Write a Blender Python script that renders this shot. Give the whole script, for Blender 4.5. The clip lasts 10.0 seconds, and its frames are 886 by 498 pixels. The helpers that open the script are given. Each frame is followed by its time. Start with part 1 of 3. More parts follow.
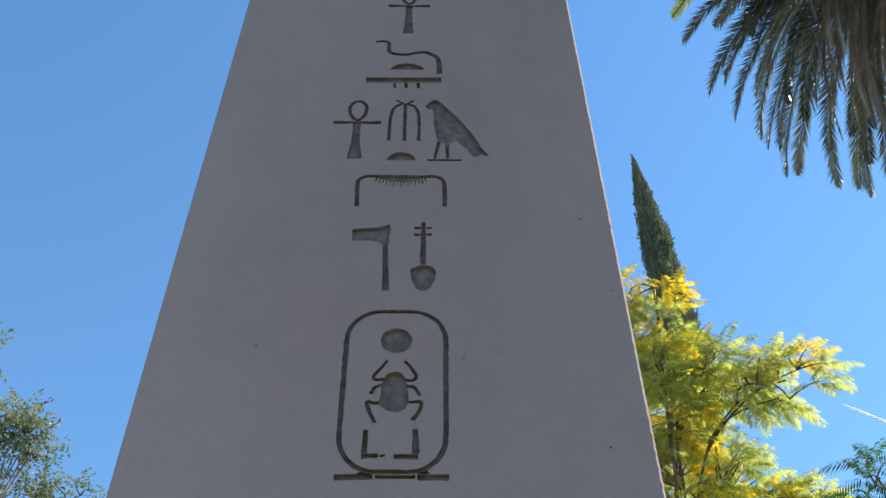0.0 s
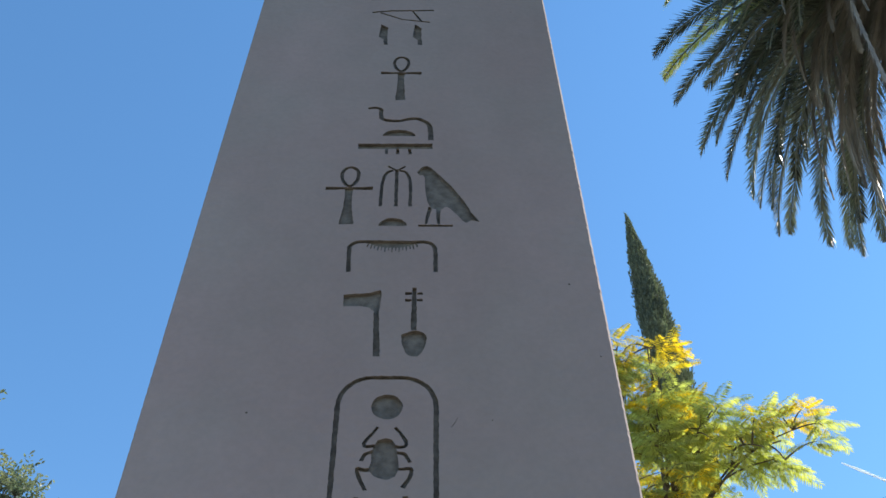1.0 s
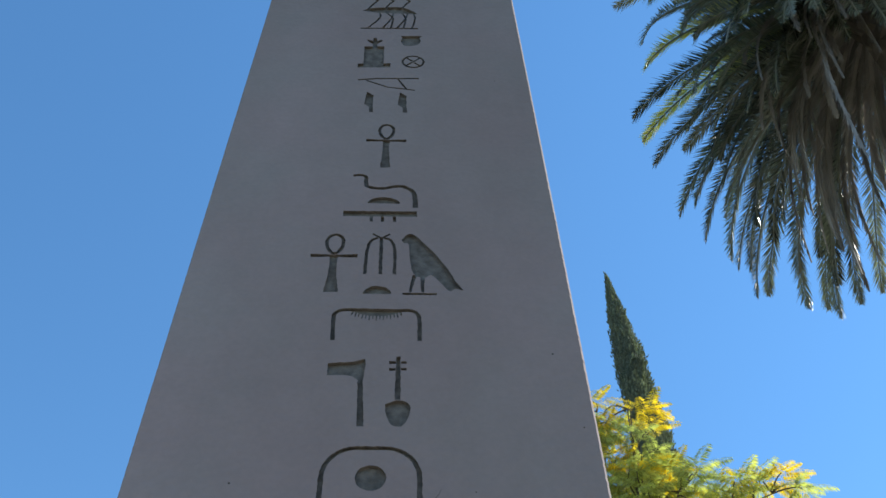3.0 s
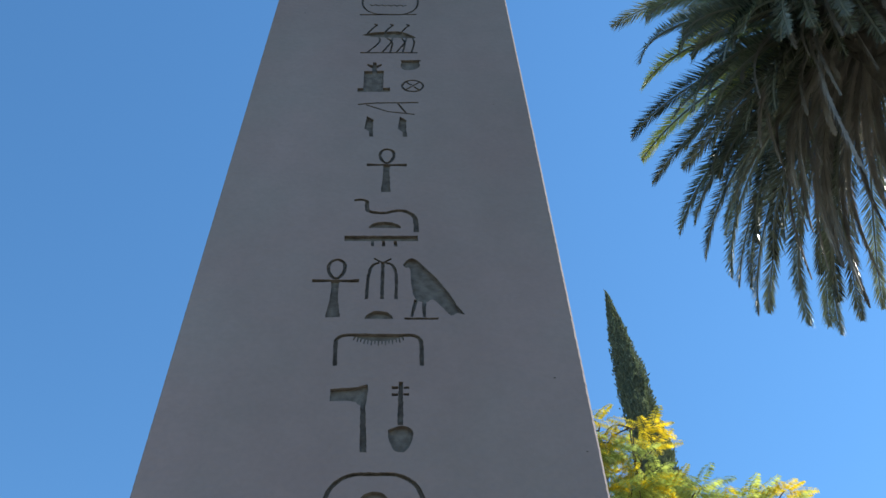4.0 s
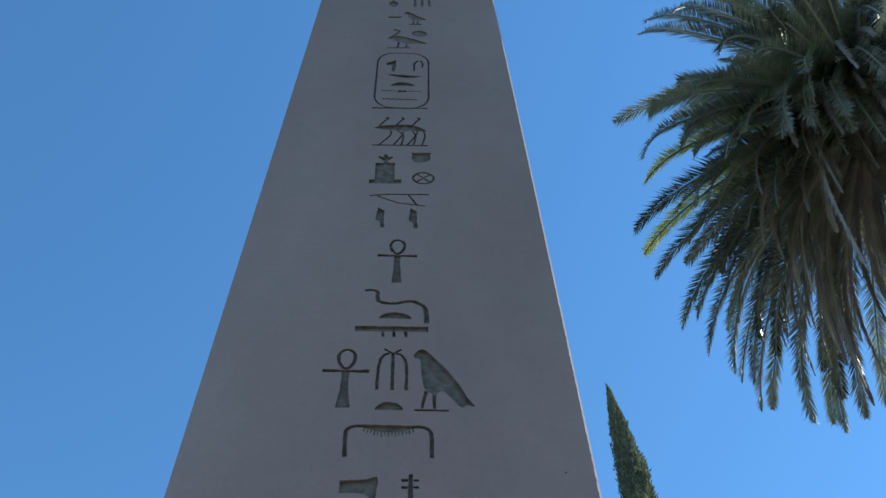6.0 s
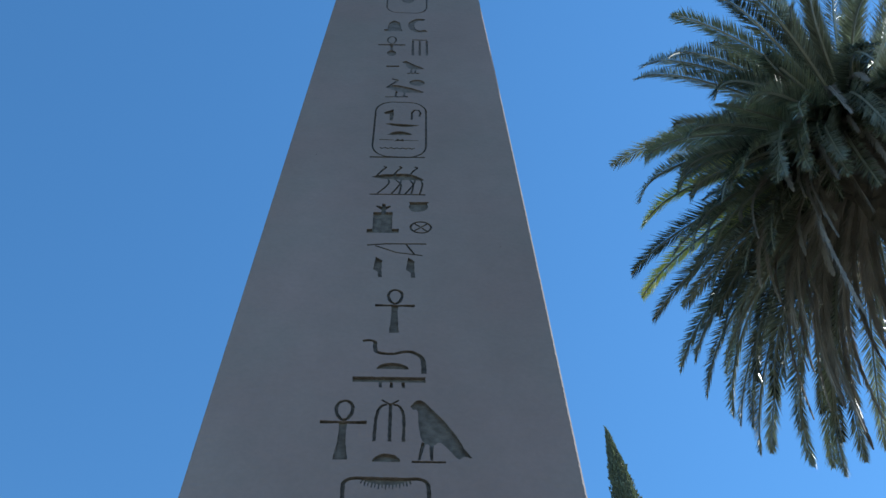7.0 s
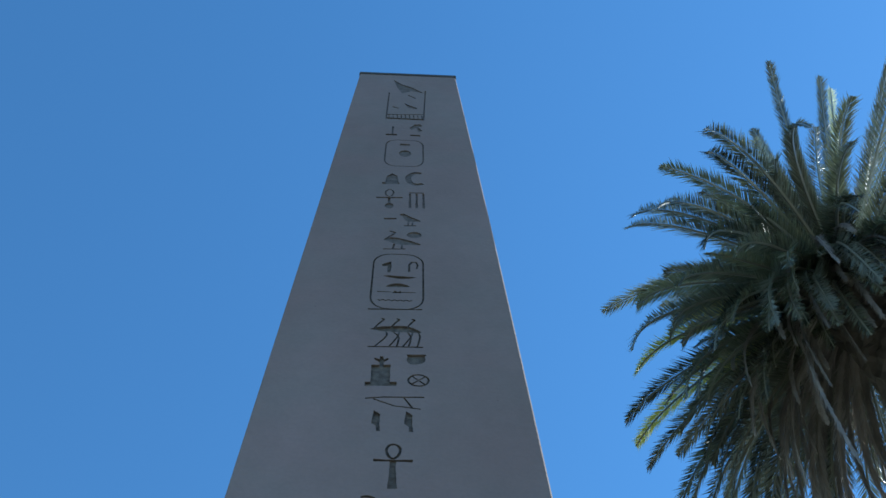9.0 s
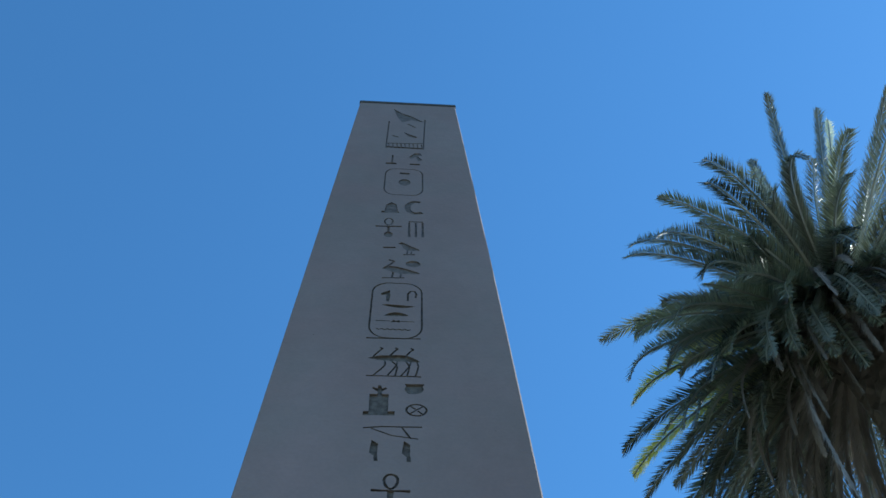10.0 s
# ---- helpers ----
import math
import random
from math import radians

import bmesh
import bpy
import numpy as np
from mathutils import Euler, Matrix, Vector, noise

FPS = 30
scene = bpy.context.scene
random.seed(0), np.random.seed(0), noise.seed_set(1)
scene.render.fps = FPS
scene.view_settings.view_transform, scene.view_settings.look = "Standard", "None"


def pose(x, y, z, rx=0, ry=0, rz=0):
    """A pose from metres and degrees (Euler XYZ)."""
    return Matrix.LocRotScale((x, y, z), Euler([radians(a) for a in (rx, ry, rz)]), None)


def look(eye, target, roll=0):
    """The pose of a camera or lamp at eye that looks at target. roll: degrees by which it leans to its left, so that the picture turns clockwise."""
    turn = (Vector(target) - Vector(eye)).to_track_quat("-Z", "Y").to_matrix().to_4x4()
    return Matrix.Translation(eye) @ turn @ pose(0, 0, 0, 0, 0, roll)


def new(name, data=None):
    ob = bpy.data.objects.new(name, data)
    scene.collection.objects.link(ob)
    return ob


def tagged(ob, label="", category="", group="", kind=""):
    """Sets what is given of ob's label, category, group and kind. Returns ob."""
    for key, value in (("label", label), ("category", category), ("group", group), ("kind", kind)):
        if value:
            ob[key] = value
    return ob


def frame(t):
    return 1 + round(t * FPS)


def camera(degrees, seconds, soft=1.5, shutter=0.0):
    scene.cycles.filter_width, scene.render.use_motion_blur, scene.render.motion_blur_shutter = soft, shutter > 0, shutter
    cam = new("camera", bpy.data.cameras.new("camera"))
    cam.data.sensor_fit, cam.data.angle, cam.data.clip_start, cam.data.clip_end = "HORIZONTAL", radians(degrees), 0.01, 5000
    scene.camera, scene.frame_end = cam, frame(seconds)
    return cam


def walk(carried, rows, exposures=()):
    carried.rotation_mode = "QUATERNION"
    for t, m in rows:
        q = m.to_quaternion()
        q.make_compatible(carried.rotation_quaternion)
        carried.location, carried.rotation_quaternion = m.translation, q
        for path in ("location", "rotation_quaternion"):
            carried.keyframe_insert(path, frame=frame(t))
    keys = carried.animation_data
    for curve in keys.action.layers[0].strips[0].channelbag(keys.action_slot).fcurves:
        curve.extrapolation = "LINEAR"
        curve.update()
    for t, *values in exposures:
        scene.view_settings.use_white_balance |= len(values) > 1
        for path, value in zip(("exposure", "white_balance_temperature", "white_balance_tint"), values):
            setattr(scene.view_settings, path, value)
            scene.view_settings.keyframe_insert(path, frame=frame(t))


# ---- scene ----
# ---- camera and its path: seconds, x, y, z, yaw, pitch, roll ----
cam = camera(43.68, 10.0, soft=1.5)
PATH = [
    (0, 0.192, 0.000, 1.600, -0.688, 44.995, 0.055),
    (0.5, 0.205, -0.013, 1.602, -0.702, 46.041, 0.187),
    (1, 0.204, -0.031, 1.599, -0.803, 47.976, 0.281),
    (1.5, 0.201, -0.032, 1.601, -1.358, 48.394, 0.194),
    (2, 0.199, -0.030, 1.605, -1.729, 48.871, 0.313),
    (2.5, 0.192, -0.048, 1.607, -1.933, 49.927, 0.541),
    (4, 0.185, -0.091, 1.612, -1.458, 51.821, 1.109),
    (4.5, 0.167, -0.087, 1.606, -1.658, 52.533, 1.007),
    (5, 0.155, -0.086, 1.604, -1.820, 55.106, 0.868),
    (5.5, 0.148, -0.088, 1.604, -2.160, 55.959, 0.614),
    (7, 0.150, -0.144, 1.599, -2.174, 58.586, 0.734),
    (7.5, 0.147, -0.161, 1.599, -1.972, 60.446, 1.036),
    (8, 0.136, -0.187, 1.583, -1.985, 63.324, 1.160),
    (8.5, 0.121, -0.200, 1.577, -2.274, 64.953, 1.104),
    (9, 0.117, -0.209, 1.572, -2.670, 65.931, 1.029),
    (9.5, 0.115, -0.219, 1.571, -3.057, 66.992, 0.979),
    (10, 0.110, -0.224, 1.564, -3.155, 67.333, 0.947),
]
EXPOSURES = [(0.0, 1.03, 7020, 9.5), (2.5, 0.86, 6700, 7), (5.5, 0.68, 6360, 5), (8.0, 0.59, 5900, 2), (10.0, 0.57, 5800, 1)]
walk(cam, [(t, pose(x, y, z, 90 + pitch, roll, yaw)) for t, x, y, z, yaw, pitch, roll in PATH], EXPOSURES)

# ---- world and sun ----
SUN_AZ, SUN_EL = 80.0, 42.0      # degrees clockwise from +y, degrees over the horizon
world = bpy.data.worlds.new("sky")
scene.world = world
world.use_nodes = True
wn = world.node_tree.nodes
sky = wn.new("ShaderNodeTexSky")
sky.sky_type = "NISHITA"
sky.sun_disc = False
sky.sun_elevation, sky.sun_rotation = radians(SUN_EL), radians(SUN_AZ)
sky.air_density, sky.dust_density, sky.ozone_density = 1.0, 0.04, 4.2
clear = wn.new("ShaderNodeHueSaturation")      # the deep clear blue of dry air
clear.inputs["Saturation"].default_value = 1.145
clear.inputs["Hue"].default_value = 0.4962
world.node_tree.links.new(sky.outputs["Color"], clear.inputs["Color"])
world.node_tree.links.new(clear.outputs["Color"], wn["Background"].inputs["Color"])
wn["Background"].inputs["Strength"].default_value = 0.147
sun_data = bpy.data.lights.new("sun", "SUN")
sun_data.energy, sun_data.angle, sun_data.color = 4.7, radians(0.53), (1.0, 0.95, 0.88)
sun = new("sun", sun_data)
to_sun = Vector((math.sin(radians(SUN_AZ)) * math.cos(radians(SUN_EL)),
                 math.cos(radians(SUN_AZ)) * math.cos(radians(SUN_EL)), math.sin(radians(SUN_EL))))
sun.matrix_world = look(to_sun * 60, (0, 0, 0))


# ---- materials ----
def material(name, colour, roughness=0.7, colour2=None, scale=3.0, bump=0.0, bump_scale=60.0, through_light=None,
             vary=0.0, per_piece=None, metallic=0.0, detail=6.0, specular=0.4, runs=1.0, mottle=0.0):
    """A surface with two scales of variation, relief, and for leaves some light coming through."""
    mat = bpy.data.materials.new(name)
    mat.use_nodes = True
    nt = mat.node_tree
    n, l = nt.nodes, nt.links
    shader, out = n["Principled BSDF"], n["Material Output"]
    shader.inputs["Roughness"].default_value = roughness
    shader.inputs["Metallic"].default_value = metallic
    shader.inputs["Specular IOR Level"].default_value = specular
    geo = n.new("ShaderNodeNewGeometry")
    big = n.new("ShaderNodeTexNoise")
    big.inputs["Scale"].default_value, big.inputs["Detail"].default_value = scale, detail
    stretch = n.new("ShaderNodeMapping")          # runs under 1 draws the stains out downwards
    stretch.inputs["Scale"].default_value = (1.0, 1.0, runs)
    l.new(geo.outputs["Position"], stretch.inputs["Vector"])
    l.new(stretch.outputs["Vector"], big.inputs["Vector"])
    ramp = n.new("ShaderNodeValToRGB")
    ramp.color_ramp.elements[0].position, ramp.color_ramp.elements[1].position = 0.32, 0.68
    ramp.color_ramp.elements[0].color = (*colour, 1)
    ramp.color_ramp.elements[1].color = (*(colour2 or colour), 1)
    l.new(big.outputs["Fac"], ramp.inputs["Fac"])
    tint = ramp.outputs["Color"]
    if vary:
        hsv = n.new("ShaderNodeHueSaturation")
        spread = n.new("ShaderNodeMapRange")
        spread.inputs["To Min"].default_value, spread.inputs["To Max"].default_value = 1 - vary, 1 + vary
        if per_piece == "both":
            info = n.new("ShaderNodeObjectInfo")
            mean = n.new("ShaderNodeMath")
            mean.operation = "ADD"
            l.new(info.outputs["Random"], mean.inputs[0])
            l.new(geo.outputs["Random Per Island"], mean.inputs[1])
            spread.inputs["From Max"].default_value = 2.0
            spread.inputs["To Min"].default_value, spread.inputs["To Max"].default_value = 1 - 1.7 * vary, 1 + 1.7 * vary
            l.new(mean.outputs["Value"], spread.inputs["Value"])
        elif per_piece == "object":
            info = n.new("ShaderNodeObjectInfo")
            l.new(info.outputs["Random"], spread.inputs["Value"])
        else:
            l.new(geo.outputs["Random Per Island"], spread.inputs["Value"])
        l.new(spread.outputs["Result"], hsv.inputs["Value"])
        l.new(tint, hsv.inputs["Color"])
        tint = hsv.outputs["Color"]
    if mottle:                                    # weathered patches, warmer and cooler, with a fine grain
        for size, low, high in ((2.2, (1.07, 0.97, 0.97, 1), (0.95, 1.03, 1.0, 1)), (9.0, (0.93, 0.93, 0.93, 1), (1.06, 1.06, 1.06, 1)),
                                (60.0, (0.93, 0.93, 0.93, 1), (1.06, 1.06, 1.06, 1))):
            patch = n.new("ShaderNodeTexNoise")
            patch.inputs["Scale"].default_value, patch.inputs["Detail"].default_value = size, 5.0
            l.new(geo.outputs["Position"], patch.inputs["Vector"])
            shade = n.new("ShaderNodeValToRGB")
            shade.color_ramp.elements[0].position, shade.color_ramp.elements[1].position = 0.36, 0.64
            shade.color_ramp.elements[0].color, shade.color_ramp.elements[1].color = low, high
            l.new(patch.outputs["Fac"], shade.inputs["Fac"])
            wear = n.new("ShaderNodeMixRGB")
            wear.blend_type = "MULTIPLY"
            wear.inputs["Fac"].default_value = mottle
            l.new(tint, wear.inputs["Color1"])
            l.new(shade.outputs["Color"], wear.inputs["Color2"])
            tint = wear.outputs["Color"]
    l.new(tint, shader.inputs["Base Color"])
    if bump:
        fine = n.new("ShaderNodeTexNoise")
        fine.inputs["Scale"].default_value, fine.inputs["Detail"].default_value = bump_scale, 8.0
        l.new(geo.outputs["Position"], fine.inputs["Vector"])
        relief = n.new("ShaderNodeBump")
        relief.inputs["Strength"].default_value, relief.inputs["Distance"].default_value = bump, 0.01
        l.new(fine.outputs["Fac"], relief.inputs["Height"])
        l.new(relief.outputs["Normal"], shader.inputs["Normal"])
    if through_light:
        trans = n.new("ShaderNodeBsdfTranslucent")
        glow = n.new("ShaderNodeMixRGB")
        glow.blend_type = "MULTIPLY"
        glow.inputs["Fac"].default_value = 1.0
        glow.inputs["Color2"].default_value = (*through_light, 1)
        l.new(tint, glow.inputs["Color1"])
        l.new(glow.outputs["Color"], trans.inputs["Color"])
        add = n.new("ShaderNodeAddShader")
        l.new(shader.outputs["BSDF"], add.inputs[0])
        l.new(trans.outputs["BSDF"], add.inputs[1])
        l.new(add.outputs["Shader"], out.inputs["Surface"])
    return mat


STUCCO = material("painted_stucco", (0.176, 0.138, 0.130), 0.85, (0.240, 0.195, 0.193), 0.9, 0.35, 38.0, specular=0.25, runs=0.3, mottle=0.38)
CARVED = material("dark_carving", (0.073, 0.064, 0.059), 0.9, (0.140, 0.125, 0.116), 38.0, 0.5, 120.0, specular=0.2)
# paler copy for the high signs: washing out by distance and overexposure, as colour
CARVED_PALER = material("washed_out_carving", (0.092, 0.080, 0.078), 0.9, (0.158, 0.138, 0.136), 38.0, 0.4, 120.0, specular=0.2)
CAP = material("cap_stucco", (0.05, 0.05, 0.052), 0.8, (0.08, 0.078, 0.078), 4.0, 0.2, 50.0)
PLINTH = material("plinth_concrete", (0.42, 0.40, 0.37), 0.85, (0.5, 0.47, 0.43), 2.0, 0.3, 60.0)
BOUNCE_DISC = material("pale_bounce_disc", (0.42, 0.355, 0.28), 0.9, (0.52, 0.44, 0.35), 0.9, 0.4, 40.0)
LAWN = material("lawn", (0.16, 0.16, 0.097), 0.95, (0.22, 0.207, 0.128), 0.5, 0.6, 30.0)
FROND = material("palm_frond", (0.072, 0.080, 0.067), 0.26, (0.142, 0.151, 0.127), 2.5, through_light=(0.26, 0.30, 0.18), vary=0.6, per_piece="both", specular=1.0)
FROND_OLIVE = material("olive_palm_frond", (0.085, 0.094, 0.070), 0.34, (0.135, 0.145, 0.105), 2.5, through_light=(0.5, 0.53, 0.33), vary=0.45, per_piece="both", specular=0.8)
# near-white copy of the frond: sun striking one spear, painted into the colour
FROND_SUNLIT = material("sunlit_palm_frond", (0.40, 0.40, 0.32), 0.22, (0.52, 0.51, 0.42), 2.5, through_light=(0.8, 0.8, 0.6), vary=0.2, per_piece="both", specular=1.0)
# lighter, duller frond copy; the colour holds the light on bent-over undersides
FROND_UNDERLIT = material("underlit_palm_frond", (0.10, 0.115, 0.106), 0.45, (0.155, 0.172, 0.157), 2.5, through_light=(0.3, 0.33, 0.25), vary=0.3, per_piece="both")
# yellow-green and raised in brightness to imitate backlight where other fronds block the sun
FROND_BACKLIT = material("backlit_yellow_palm_frond", (0.27, 0.265, 0.11), 0.45, (0.36, 0.335, 0.14), 2.5, through_light=(1.15, 1.15, 0.5), vary=0.2, per_piece="object")
FROND_DEAD = material("dead_palm_frond", (0.125, 0.114, 0.108), 0.7, (0.215, 0.199, 0.190), 3.0, through_light=(0.3, 0.27, 0.24), vary=0.4, per_piece="object")
RACHIS = material("frond_stalk", (0.145, 0.15, 0.115), 0.28, (0.20, 0.20, 0.155), 4.0, specular=0.9)
PALM_BARK = material("palm_bark", (0.075, 0.066, 0.060), 0.95, (0.13, 0.117, 0.107), 6.0, 0.8, 30.0)
BARK = material("tree_bark", (0.09, 0.07, 0.055), 0.95, (0.15, 0.12, 0.10), 8.0, 0.8, 40.0)
FERN_GREEN = material("feathery_green_leaf", (0.122, 0.137, 0.058), 0.55, (0.18, 0.19, 0.075), 1.6, through_light=(1.65, 1.7, 0.8), vary=0.35)
FERN_YELLOW = material("feathery_yellow_leaf", (0.36, 0.285, 0.03), 0.55, (0.47, 0.37, 0.04), 1.6, through_light=(0.85, 0.8, 0.3), vary=0.35)
# dark copy of the feathery leaf, with the shade in its colour
FERN_SHADED = material("feathery_shaded_leaf", (0.03, 0.06, 0.035), 0.5, (0.045, 0.08, 0.04), 1.6, through_light=(0.5, 0.8, 0.4), vary=0.3)
CYPRESS = material("cypress_foliage", (0.08, 0.092, 0.065), 0.7, (0.13, 0.14, 0.095), 2.0, vary=0.35, through_light=(0.5, 0.55, 0.3))
GREY_LEAF = material("grey_green_leaf", (0.085, 0.115, 0.095), 0.55, (0.19, 0.19, 0.135), 2.6, through_light=(0.45, 0.52, 0.32), vary=0.35)
VAPOUR = material("vapour_trail", (0.8, 0.82, 0.84), 1.0, (0.88, 0.88, 0.9), 0.02, specular=0.0, through_light=(0.3, 0.3, 0.3))


# ---- building helpers ----
def mesh_of(name, verts, faces, mats, slots=None, smooth=False):
    me = bpy.data.meshes.new(name)
    me.from_pydata([tuple(v) for v in verts], [], [tuple(f) for f in faces])
    for m in mats:
        me.materials.append(m)
    if slots is not None:
        me.polygons.foreach_set("material_index", slots)
    if smooth:
        me.polygons.foreach_set("use_smooth", [True] * len(me.polygons))
    me.update()
    return me


def part_mesh(name, verts, faces, mats, parent=None, slots=None, smooth=False, label=""):
    ob = new(name, mesh_of(name, verts, faces, mats, slots, smooth))
    if parent is not None:
        ob.parent = parent
    return tagged(ob, label)


def tube(verts, faces, points, radii, sides=7):
    """Adds a tapered tube along points to the lists."""
    start = len(verts)
    points = [Vector(p) for p in points]
    for i, p in enumerate(points):
        way = (points[min(i + 1, len(points) - 1)] - points[max(i - 1, 0)]).normalized()
        side = way.cross(Vector((0.3, 0.2, 1))).normalized()
        up = side.cross(way)
        for k in range(sides):
            a = 2 * math.pi * k / sides
            verts.append(p + radii[i] * (math.cos(a) * side + math.sin(a) * up))
    for i in range(len(points) - 1):
        for k in range(sides):
            a, b = start + i * sides + k, start + i * sides + (k + 1) % sides
            faces.append((a, b, b + sides, a + sides))
    faces.append(tuple(start + k for k in range(sides))[::-1])
    faces.append(tuple(start + (len(points) - 1) * sides + k for k in range(sides)))


def bezier(a, b, c, n):
    a, b, c = Vector(a), Vector(b), Vector(c)
    return [(1 - t) ** 2 * a + 2 * t * (1 - t) * b + t * t * c for t in (i / n for i in range(n + 1))]


# ---- ground ----
gv, gf = [], []
GN = 40
for j in range(GN + 1):
    for i in range(GN + 1):
        x, y = ((2 * k / GN - 1) for k in (i, j))
        gv.append((1800 * x ** 3 + 20 * x, 1800 * y ** 3 + 20 * y, 0.0))
for j in range(GN):
    for i in range(GN):
        a = j * (GN + 1) + i
        gf.append((a, a + 1, a + GN + 2, a + GN + 1))
ground = part_mesh("ground", gv, gf, [LAWN])
tagged(ground, "dry straw-green lawn round the added pale disc", "ground", kind="structure")
# pale disc, invented and out of view, to warm and brighten the lower shaft
pv, pf = [], []
for r in (0.0, 1.5, 3.0, 4.6, 4.62):
    for k in range(48):
        a = 2 * math.pi * k / 48
        pv.append((0.1 + r * math.cos(a), 2.2 + r * math.sin(a), 0.006 if r < 4.61 else -0.03))
for j in range(4):
    for k in range(48):
        pf.append((j * 48 + k, (j + 1) * 48 + k, (j + 1) * 48 + (k + 1) % 48, j * 48 + (k + 1) % 48))
tagged(part_mesh("pavement", pv, pf, [BOUNCE_DISC]), "pale round disc under the obelisk, added out of view to bounce light", "pavement", kind="structure")

# ---- obelisk ----
AXIS_X, FACE_Y, SLOPE, HALF = 0.099, 2.0, 0.0259, 0.629     # at eye height 1.6 m
FOOT_Z, TOP_Z = 0.75, 10.57


def half_width(z):
    return HALF - SLOPE * (z - 1.6)


def side_width(z, side):
    """Half the width on one side; the right edge bows out a little at mid height."""
    bow = 0.011 * math.sin(math.pi * (z - 3.2) / (TOP_Z - 3.2)) if side > 0 and z > 3.2 else 0.0
    return half_width(z) + bow


def on_face(u, z, inward=0.0):
    return (AXIS_X + u, FACE_Y + SLOPE * (z - 1.6) + inward, z)


SIGNS = []          # each: list of (outer outline, hole or None), in metres on the face


class Sign:
    """One incised sign; coordinates in centimetres from its anchor on the face."""

    def __init__(self, u, z):
        self.u, self.z, self.shapes = u, z, []
        SIGNS.append(self)

    def place(self, pts):
        return [(self.u + x / 100, self.z + y / 100) for x, y in pts]

    def fill(self, *pts):
        self.shapes.append((self.place(pts), None))
        return self

    def oval(self, x, y, rx, ry, n=22, a0=0, a1=360):
        return self.fill(*[(x + rx * math.cos(radians(a0 + (a1 - a0) * k / n)), y + ry * math.sin(radians(a0 + (a1 - a0) * k / n)))
                           for k in range(n if a1 - a0 == 360 else n + 1)])

    def stroke(self, width, *pts, end=None, curve=False):
        """A groove along pts, width to end wide."""
        if curve:
            pts = smooth_line(pts)
        left, right = [], []
        for i, p in enumerate(pts):
            a, b = Vector(pts[max(i - 1, 0)]), Vector(pts[min(i + 1, len(pts) - 1)])
            d = (b - a).normalized()
            if 0 < i < len(pts) - 1:
                d1, d2 = (Vector(p) - a).normalized(), (b - Vector(p)).normalized()
                d = (d1 + d2).normalized()
                grow = 1 / max(0.5, d.dot(d1))
            else:
                grow = 1
            w = (width + ((end or width) - width) * i / (len(pts) - 1)) / 2 * grow
            left.append((p[0] - d.y * w, p[1] + d.x * w))
            right.append((p[0] + d.y * w, p[1] - d.x * w))
        return self.fill(*left, *right[::-1])

    def ring(self, outline, width):
        """A closed groove along an outline of points."""
        pts = [Vector(p) for p in outline]
        outer, inner = [], []
        for i, p in enumerate(pts):
            d = (pts[(i + 1) % len(pts)] - pts[i - 1]).normalized()
            w = width / 2 * (1 + 0.12 * noise.noise((p.x * 0.5, p.y * 0.5, self.z)))
            outer.append((p.x + d.y * w, p.y - d.x * w))
            inner.append((p.x - d.y * w, p.y + d.x * w))
        self.shapes.append((self.place(outer), self.place(inner)))
        return self


def smooth_line(pts, n=5):
    out = []
    for i in range(len(pts) - 1):
        p0, p1, p2, p3 = (Vector(pts[min(max(k, 0), len(pts) - 1)]) for k in (i - 1, i, i + 1, i + 2))
        for k in range(n):
            t = k / n
            v = 0.5 * (2 * p1 + (p2 - p0) * t + (2 * p0 - 5 * p1 + 4 * p2 - p3) * t * t + (3 * p1 - p0 - 3 * p2 + p3) * t ** 3)
            out.append((v.x, v.y))
    return out + [tuple(pts[-1])]


def round_box(x0, y0, x1, y1, rx, ry, n=8):
    """A rounded rectangle's outline, counter-clockwise."""
    out = []
    for cx, cy, a in ((x1 - rx, y0 + ry, 270), (x1 - rx, y1 - ry, 0), (x0 + rx, y1 - ry, 90), (x0 + rx, y0 + ry, 180)):
        for k in range(n + 1):
            out.append((cx + rx * math.cos(radians(a + 90 * k / n)), cy + ry * math.sin(radians(a + 90 * k / n))))
    return out


def looped_cross(s, arm, loop, foot):
    """A cross with a loop on top, its crossbar at the anchor."""
    s.stroke(1.7, (-arm, 0), (-0.7, -0.05), end=1.0).stroke(1.0, (0.7, 0), (arm, 0.1), end=1.8)
    s.ring([(loop * 0.62 * math.sin(a) * (1 - 0.28 * (1 - (-math.cos(a))) / 2), 5.9 - loop * math.cos(a))
            for a in (2 * math.pi * k / 26 for k in range(26))], 1.15)
    s.fill((-1.3, 0.6), (-1.1, -4), (-1.3, -10), (-foot, -17.2), (foot, -17.0), (1.3, -10), (1.0, -4), (1.3, 0.6))


# lowest ring with its base bar, disc, beetle and raised arms
ring_a = Sign(0.007, 3.19)
ring_a.ring(round_box(-12.0, -23.9, 11.9, 23.6, 8.2, 9.4), 1.25)
ring_a_base = Sign(0.007, 2.937).stroke(1.6, (-12.4, -0.1), (-4, 0.2)).stroke(1.0, (-3.6, 0.1), (5.2, 0.1)).stroke(1.6, (5.6, 0), (12.5, 0.1)).fill((-7.6, 0.9), (-4.2, 0.9), (-5.6, 2.4)).fill((5.2, 0.9), (8.4, 0.9), (7.2, 2.6))
Sign(0.007, 3.331).oval(0, 0, 3.8, 4.0)
beetle = Sign(0.006, 3.165)
